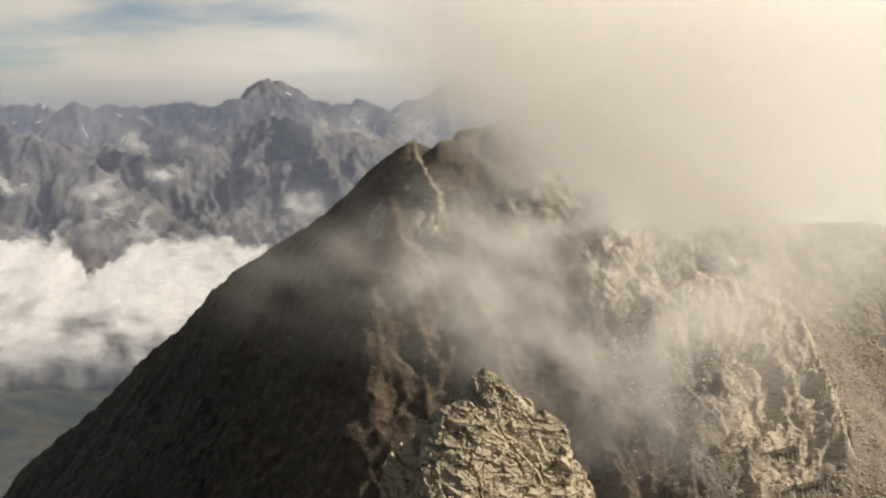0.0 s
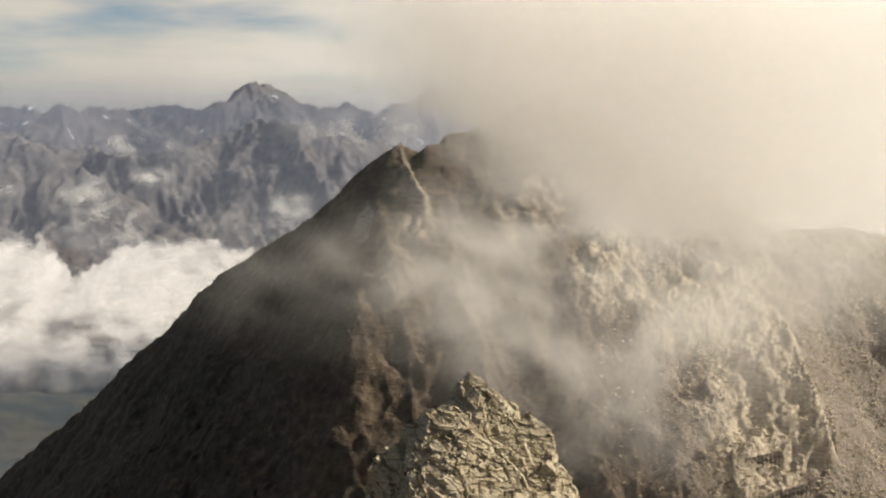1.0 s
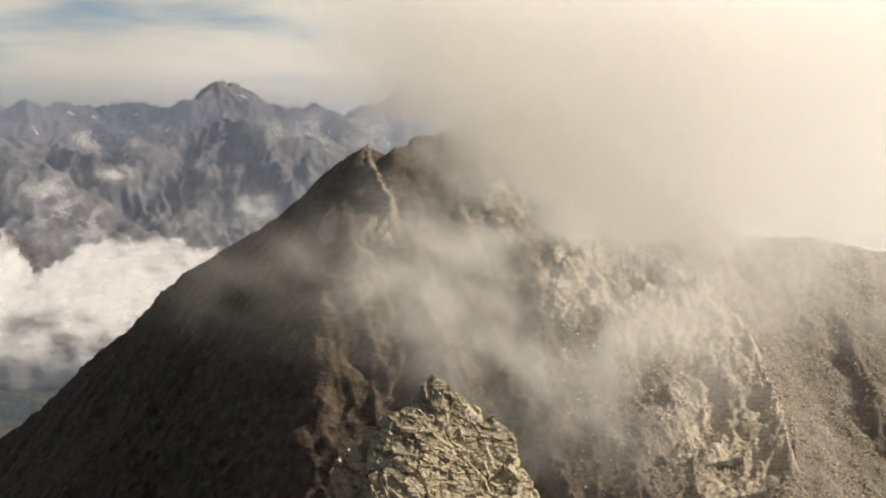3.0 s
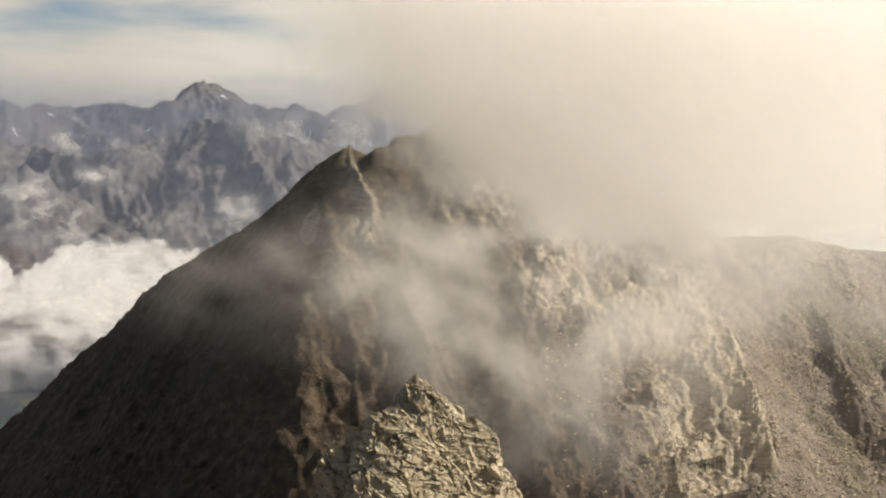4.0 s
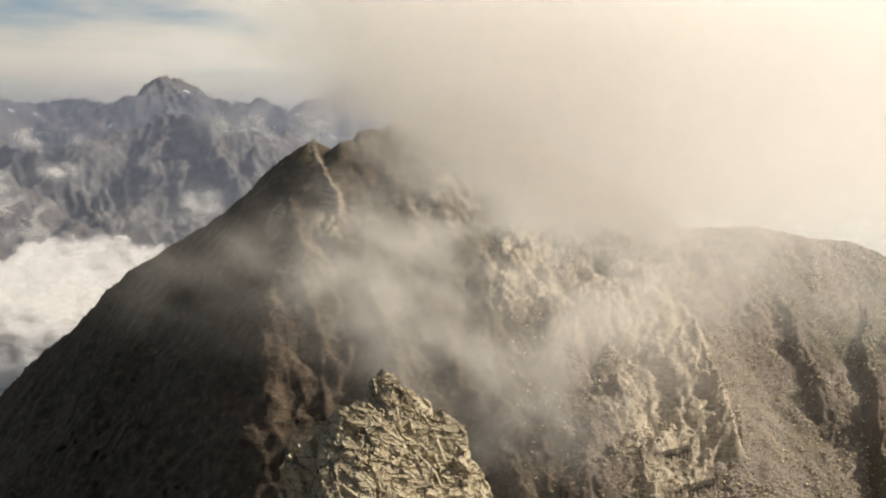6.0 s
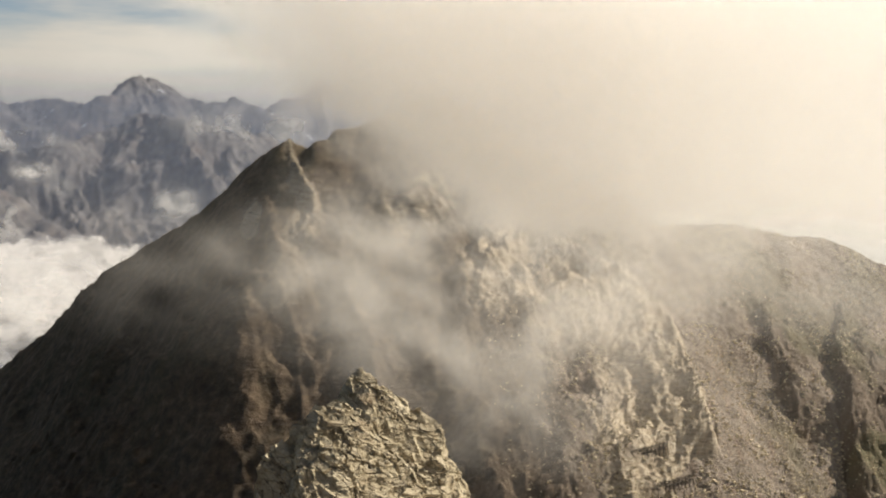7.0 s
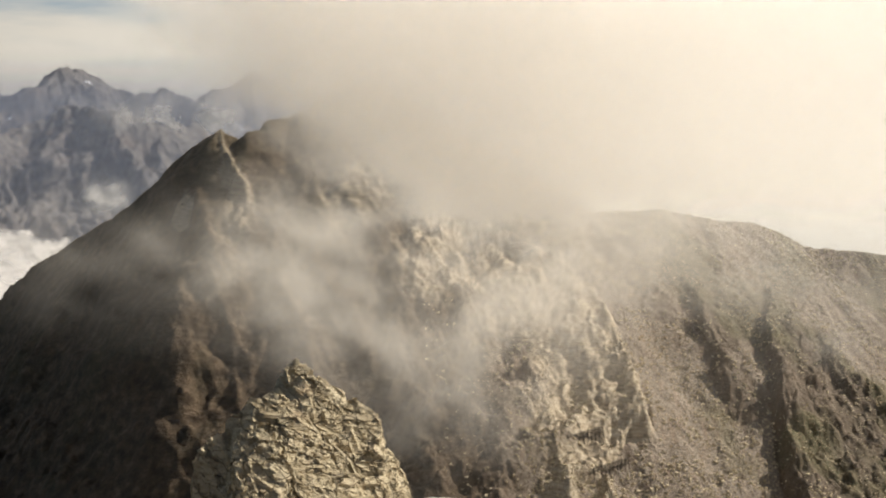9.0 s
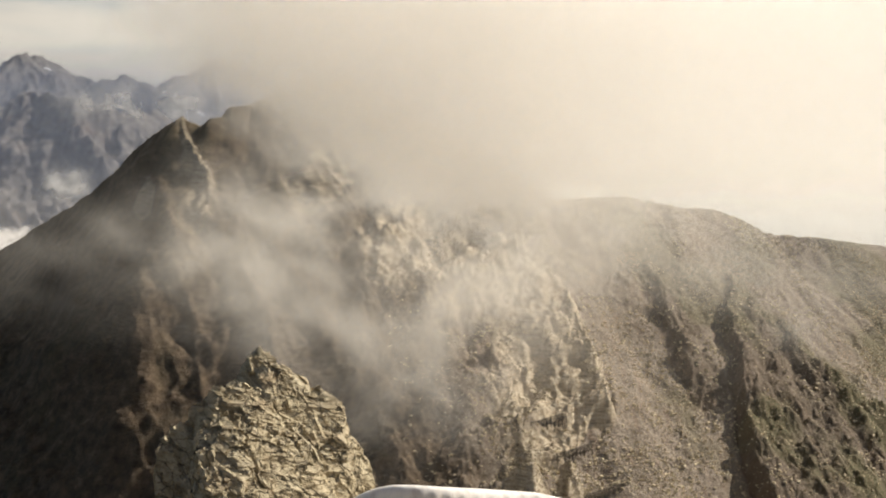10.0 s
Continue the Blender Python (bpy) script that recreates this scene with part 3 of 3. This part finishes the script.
def snow_bank():
    crest = [(5.9, -18.25), (6.67, -17.86), (7.3, -17.66), (8.1, -17.53), (9.0, -17.55), (10.2, -17.62), (12.5, -17.71), (14.7, -17.8), (16.0, -18.02), (17.2, -18.5)]
    bm = bmesh.new()
    rows = []
    for k in range(91):
        b = 5.9 + (17.2 - 5.9) * k / 90
        e = float(np.interp(b, [c[0] for c in crest], [c[1] for c in crest]))
        x, y, z = spot(b, e, 104 + 2.5 * math.sin(b * 0.5))
        flute = 0.10 * math.sin(b * 9) + 0.06 * math.sin(b * 23 + 1)
        row = [(x, y - 0.9 - flute * 1.5, z - 5.0), (x, y - 0.75 - flute, z - 2.2), (x, y - 0.6 - 0.6 * flute, z - 0.6), (x, y - 0.42, z - 0.16), (x, y - 0.2, z - 0.02), (x, y + 0.1, z),
               (x, y + 0.6, z - 0.12), (x, y + 2.0, z - 0.9), (x, y + 4.5, z - 2.8), (x, y + 7.0, z - 5.5)]
        rows.append([bm.verts.new(p) for p in row])
    for a, c in zip(rows, rows[1:]):
        for j in range(len(a) - 1):
            bm.faces.new((a[j], c[j], c[j + 1], a[j + 1])).smooth = True
    for end in (rows[0], rows[-1][::-1]):
        bm.faces.new(end)
    bmesh.ops.recalc_face_normals(bm, faces=bm.faces)
    me = bpy.data.meshes.new("snow_bank")
    bm.to_mesh(me)
    bm.free()
    me.materials.append(snow_material())
    tagged(new("snow_bank", me), "smooth white snow bank with bright rounded crest", "snow")


snow_bank()


# ---- stones on the scree, and snow fences ----
def ground_under(x, y):
    return mountain_height(np.atleast_1d(np.asarray(x, float)), np.atleast_1d(np.asarray(y, float)))


def stones(name, label, xs, ys, zs, sizes, mat, seed):
    """Many angular stones in one mesh."""
    rng = np.random.default_rng(seed)
    n = len(xs)
    box = np.array([(x, y, z) for x in (-1, 1) for y in (-1, 1) for z in (-1, 1)], float)
    faces = np.array([(0, 1, 3, 2), (4, 6, 7, 5), (0, 4, 5, 1), (2, 3, 7, 6), (0, 2, 6, 4), (1, 5, 7, 3)])
    v = box[None] * rng.uniform(0.45, 1.0, (n, 8, 3)) * np.stack([rng.uniform(0.7, 1.4, n), rng.uniform(0.6, 1.1, n), rng.uniform(0.4, 0.8, n)], -1)[:, None]
    a, b = rng.uniform(0, 6.28, n), rng.normal(0, 0.5, n)
    ca, sa, cb, sb = np.cos(a), np.sin(a), np.cos(b), np.sin(b)
    x, y, z = v[..., 0], v[..., 1], v[..., 2]
    y, z = y * cb[:, None] - z * sb[:, None], y * sb[:, None] + z * cb[:, None]
    x, y = x * ca[:, None] - y * sa[:, None], x * sa[:, None] + y * ca[:, None]
    co = np.stack([x, y, z], -1) * sizes[:, None, None] * 0.5 + np.stack([xs, ys, zs + 0.12 * sizes], -1)[:, None]
    me = bpy.data.meshes.new(name)
    me.vertices.add(n * 8)
    me.vertices.foreach_set("co", co.astype(np.float32).ravel())
    add_faces(me, (faces[None] + 8 * np.arange(n)[:, None, None]).reshape(-1, 4), False)
    me.materials.append(mat)
    return tagged(new(name, me), label, "stones", kind="stuff")


def scatter_scree():
    rng = np.random.default_rng(8)
    x, y = rng.uniform(70, 380, 120000), rng.uniform(430, 640, 120000)
    keep = rng.random(120000) < 0.09 + 0.75 * scree_mask(x, y) * smooth(-0.4, 0.5, fbm(x / 25, y / 25, 3, 39))
    x, y = x[keep], y[keep]
    size = 0.35 + 1.3 * rng.random(len(x)) ** 4
    stones("scree", "loose grey-brown scree stones on the mountain slope", x, y, ground_under(x, y), size, STONE, 9)


STONE = crag_material("scree_stone", 1.3)
scatter_scree()


def fence_material():
    m, n, ln = material("weathered_steel")
    pos = n("ShaderNodeNewGeometry").outputs["Position"]
    col = ramp(n, ln, noise_node(n, ln, pos, 1.5, 5), [(0.35, (0.05, 0.04, 0.03)), (0.7, (0.10, 0.08, 0.06))])
    finish(n, ln, col, None, 0, 0, 0.6)
    return m


def beam(bm, a, b, r):
    a, b = Vector(a), Vector(b)
    m = Matrix.Translation((a + b) / 2) @ (b - a).to_track_quat("Z", "Y").to_matrix().to_4x4() @ Matrix.Diagonal((r, r, (b - a).length / 2, 1))
    bmesh.ops.create_cube(bm, size=2, matrix=m)


def snow_fence(ends, steel):
    (ax, ay, az), (bx, by, bz) = ends
    count = 10
    x, y, z = np.linspace(ax, bx, count), np.linspace(ay, by, count), np.linspace(az, bz, count)
    z = z + float(np.median(ground_under(x, y) - z)) + 0.8
    foot = np.minimum(ground_under(x, y), z) - 0.4
    thing = tagged(new("snow_fence"), "dark steel avalanche fence standing across the scree", "fence", group="avalanche fences on the scree")
    for k in range(count):
        bm = bmesh.new()
        beam(bm, (x[k], y[k], foot[k]), (x[k], y[k] + 0.7, z[k] + 3.0), 0.08)
        part("post", bm, steel, thing)
        bm = bmesh.new()
        beam(bm, (x[k], y[k] - 1.8, foot[k] - 1.2), (x[k], y[k] + 0.5, z[k] + 2.0), 0.06)
        part("strut", bm, steel, thing)
    for j in range(8):
        h = 0.5 + 0.33 * j
        for k in range(count - 1):
            bm = bmesh.new()
            beam(bm, (x[k], y[k] + 0.25 * h, z[k] + h), (x[k + 1], y[k + 1] + 0.25 * h, z[k + 1] + h), 0.09)
            part("rail", bm, steel, thing)


STEEL = fence_material()
for one, two in (((14.4, -14.7), (16.0, -14.2)), ((15.6, -16.0), (17.2, -15.5)), ((16.9, -17.65), (18.9, -17.0))):
    snow_fence([on_face(*one, 4), on_face(*two, 4)], STEEL)

# ---- mist and clouds ----
def swell(b, e, bearing, elevation, wide, high, turn=0.0):
    """A soft oval, 1 at its middle, wide x high degrees to where it is a third."""
    u, v, c, k = b - bearing, e - elevation, math.cos(radians(turn)), math.sin(radians(turn))
    return np.exp(-((u * c - v * k) / wide) ** 2 - ((u * k + v * c) / high) ** 2)


def shell(name, label, material_, bearings, elevations, step, reach, deep, density, category="mist", puffs=None, parent=None):
    """A bank of cloud: a near and a far skin that close at the rim. reach(b, e) is how far it hangs, density(b, e) its depth of haze."""
    bs, es = np.arange(bearings[0], bearings[1] + step, step), np.arange(elevations[0], elevations[1] + step, step)
    b, e = np.meshgrid(bs, es)
    u, v = (b - bs[0]) / (bs[-1] - bs[0]) * 2 - 1, (e - es[0]) / (es[-1] - es[0]) * 2 - 1
    rim = (1 - u ** 2) * (1 - v ** 2)
    tau = np.clip(density(b, e), 0, 9) * smooth(0.0, 0.12, rim)
    d0 = reach(b, e)
    co, faces, nb, ne = [], [], len(bs), len(es)
    for side in (-1, 1):
        d = d0 + side * 0.5 * deep * rim * (1 + 0.2 * np.sin(5 * u + 3 * v + side) * np.cos(4 * v - 2 * u))
        if puffs:
            x, z = d0 * np.radians(b), d0 * np.radians(e)
            d = d + side * rim ** 0.5 * puffs[0] * -0.7 * ridged(x / puffs[1], z / puffs[1] * 1.25, 3, 611, 0.4)
        q, w = np.radians(b), np.radians(e)
        co.append(np.stack([d * np.sin(q), d * np.cos(q), d * np.tan(w)], -1).reshape(-1, 3))
        i = (np.arange(ne - 1)[:, None] * nb + np.arange(nb - 1)[None]).ravel()
        quads = np.stack([i, i + 1, i + 1 + nb, i + nb], -1)
        faces.append(quads if side < 0 else quads[:, ::-1] + nb * ne)
    co, tau = np.concatenate(co), np.concatenate([tau.ravel(), tau.ravel()])
    faces = np.concatenate(faces)
    me = bpy.data.meshes.new(name)
    me.vertices.add(len(co))
    me.vertices.foreach_set("co", co.astype(np.float32).ravel())
    add_faces(me, faces, True)
    at = me.attributes.new("vapour", "FLOAT", "POINT")
    at.data.foreach_set("value", (0.5 * tau).astype(np.float32))
    me.materials.append(material_)
    ob = new(name, me)
    if parent:
        ob.parent = parent
        return ob
    return tagged(ob, label, category)


def up_slope(gap):
    """Hangs parallel to the mountain face, so far before it."""
    return lambda b, e: 540 / (FALL - np.tan(np.radians(e))) - gap + 2.0 * (b - 8)


def sunward(base):
    """Hangs across the sun's light, its upper sunny end nearest."""
    return lambda b, e: base - 2.6 * (b - 8) - 1.5 * e


def summit_fog(b, e):
    foot = np.interp(b, [-6, 0, 2, 4, 6, 8, 11, 15, 20, 26, 34], [1.6, -0.1, -1.4, -2.3, -3.4, -4.8, -5.7, -5.9, -5.5, -5.3, -5.2])
    wave = 0.7 * fbm(b / 3.5, e / 2.2, 4, 501)
    high = smooth(-1.7, 2.8, e - foot + wave)
    left = smooth(-6.0, 6.5, b + 0.15 * e + wave)
    right = np.interp(b, [-10, 12, 18, 24, 30], [1, 1, 0.55, 0.35, 0.25])
    return 3.1 * high * left * right * smooth(11, 5, e)


def face_mist(b, e):
    t = 0.16 * swell(b, e, -2.5, -7.0, 6.0, 1.5, 16) + 0.52 * swell(b, e, 4.0, -8.3, 5.0, 3.0, 20) + 0.72 * swell(b, e, 8.8, -11.3, 2.9, 4.2, 25) + 0.55 * swell(b, e, 11.0, -7.5, 4.0, 2.4)
    t = t + 0.24 * swell(b, e, 4.0, -4.8, 4.5, 1.6) + 0.12 * swell(b, e, -7.5, -7.0, 3.0, 1.6)
    t = t + 0.12 * swell(b, e, 3.5, -6.5, 7.0, 3.5) + 1.1 * swell(b, e, 8.6, -5.8, 3.2, 2.3)
    for hb, he, wide, high in ((-7.4, -8.1, 1.3, 0.9), (12.2, -11.2, 0.9, 1.0), (6.8, -16.4, 2.2, 1.2), (5.0, -3.9, 1.4, 0.8)):
        t = t * (1 - 0.75 * swell(b, e, hb, he, wide, high))
    return t * np.clip(1 + 0.5 * fbm(b / 2.6 + e / 5, e / 1.6, 4, 511), 0.1, 2)


def bowl_mist(b, e):
    t = 1.2 * swell(b, e, 15.5, -6.5, 5.0, 1.6) + 0.45 * swell(b, e, 25.0, -7.6, 6.0, 1.6) + 0.3 * swell(b, e, 14.5, -8.6, 2.4, 2.6) + 0.25 * swell(b, e, 26.5, -10.2, 1.6, 0.9) + 0.05 * swell(b, e, 20.0, -11.0, 8.0, 4.0)
    return t * np.clip(1 + 0.45 * fbm(b / 3.0, e / 1.6, 4, 521), 0.1, 2)


WIDE, TALL = (-34, 44), (-24, 13)
CREAM = (0.97, 0.92, 0.83)
FOG = vapour_material("dense_mist", 70, 0.25, 0.75, 0.6, 1.4, (1.25, 1.0, 1.0), 30, (0.93, 0.90, 0.845), 0.5, 4, 0.5)
WISP = vapour_material("thin_mist", 38, 0.34, 0.66, 0.15, 1.9, (1.3, 1.5, 1.4), 45, CREAM, 0.5, 6, 0.52)
bank = tagged(new("mist_bank"), "dense cream mist wrapped round the mountain summit", "mist")
for k in range(5):
    shell("billow", "", FOG, WIDE, TALL, 0.3, sunward(368 - 16 * k), 9, lambda b, e: 0.21 * summit_fog(b + 0.1 * k, e - 0.05 * k), parent=bank)
wisps = tagged(new("mist_wisp"), "thin grey mist drifting across the dark mountain face", "mist")
for k, gap in enumerate((85, 101, 145)):
    shell("billow", "", WISP, WIDE, TALL, 0.25, up_slope(gap), 8, lambda b, e: 0.38 * face_mist(b - 0.2 * k, e + 0.1 * k), parent=wisps)
veil = tagged(new("mist_wisp"), "pale mist hanging along the skyline above the scree bowl", "mist")
shell("billow", "", WISP, WIDE, TALL, 0.25, up_slope(62), 8, lambda b, e: 0.6 * bowl_mist(b, e), parent=veil)
shell("billow", "", WISP, WIDE, TALL, 0.25, up_slope(121), 8, lambda b, e: 0.5 * bowl_mist(b + 0.6, e), parent=veil)

# cumulus in the valley
HEAP_TOP = [(-40, -5.2), (-25, -5.3), (-19.2, -5.4), (-17.9, -4.95), (-16.9, -5.2), (-16.1, -6.2), (-15.8, -6.7), (-15.0, -6.6), (-14.2, -5.9), (-12.9, -5.4), (-11.4, -5.2), (-10.2, -5.2), (-8.7, -5.7), (-5, -6.6)]


def heap(b, e):
    top = np.interp(b, [p[0] for p in HEAP_TOP], [p[1] for p in HEAP_TOP]) + 0.42 * fbm(b / 0.9, e / 0.9, 5, 531)
    return 6.0 * smooth(-0.1, 0.75, top - e) * smooth(-11.9, -8.4, e + 0.4 * fbm(b / 2.5, e, 3, 533)) ** 1.6


CUMULUS = vapour_material("cumulus", 55, 0.36, 0.60, 0.25, 1.3, tint=(0.71, 0.69, 0.665), forward=0.3, most=1.0)
cloud = tagged(new("cloud_bank"), "bright white cumulus bank filling the valley", "cloud")
shell("billow", "", CUMULUS, (-38, -6), (-12, -4.2), 0.06, lambda b, e: 1450 + 55 * (e + 11), 60, heap, "cloud", (6, 80), cloud)
shell("billow", "", CUMULUS, (-38, -6), (-12, -4.6), 0.09, lambda b, e: 1340 + 45 * (e + 11), 40, lambda b, e: 0.25 * heap(b + 0.5, e + 0.6) * np.clip(0.5 + fbm(b / 1.4, e / 0.8, 4, 535), 0, 2), "cloud", (5, 60), cloud)

# torn scraps before the far range
SCRAP = vapour_material("cloud_scrap", 60, 0.36, 0.62, 0.0, 2.0, tint=(0.88, 0.86, 0.83), most=1.0)
for b0, e0, w, h, thick in ((-14.2, -4.3, 1.2, 0.9, 1.0), (-14.8, -3.4, 1.0, 0.5, 0.8), (-13.0, -1.15, 1.1, 0.35, 0.9), (-12.3, -2.55, 0.5, 0.25, 1.3), (-11.3, -3.3, 0.4, 0.3, 0.8), (-18.8, -2.95, 0.7, 0.4, 1.0), (-6.4, -3.9, 0.7, 0.5, 0.9), (-3.2, -0.7, 1.9, 0.7, 0.8)):
    shell("cloud_scrap", "small torn white cloud scrap before the far range", SCRAP, (b0 - 2.2 * w, b0 + 2.2 * w), (e0 - 2.2 * h, e0 + 2.2 * h), 0.12, lambda b, e: 2080 + 30 * e, 40,
          lambda b, e: 2.2 * thick * swell(b, e, b0, e0, w, h) * np.clip(1 + 0.9 * fbm(b / 0.8, e / 0.6, 4, 541), 0, 2), "cloud")

# air
HAZE = vapour_material("blue_haze", 900, 0.2, 0.8, 0.8, 1.2, tint=(0.78, 0.83, 0.97))
shell("haze", "faint blue haze over the valley before the far range", HAZE, (-45, 12), (-13, 3), 0.25, lambda b, e: 2450 + 0 * b, 60, lambda b, e: 0.75 * smooth(2.8, -1.0, e), "haze")
shell("haze", "blue haze between the far mountain ranges", HAZE, (-42, 14), (-8, 3), 0.25, lambda b, e: 4000 + 0 * b, 60, lambda b, e: 0.8 * smooth(2.4, -0.8, e), "haze")
shell("haze", "blue haze low in the valley", HAZE, (-40, -8), (-19, -8), 0.8, lambda b, e: 1330 + 0 * b, 40, lambda b, e: 0.4 * smooth(-9.0, -11.5, e), "haze")
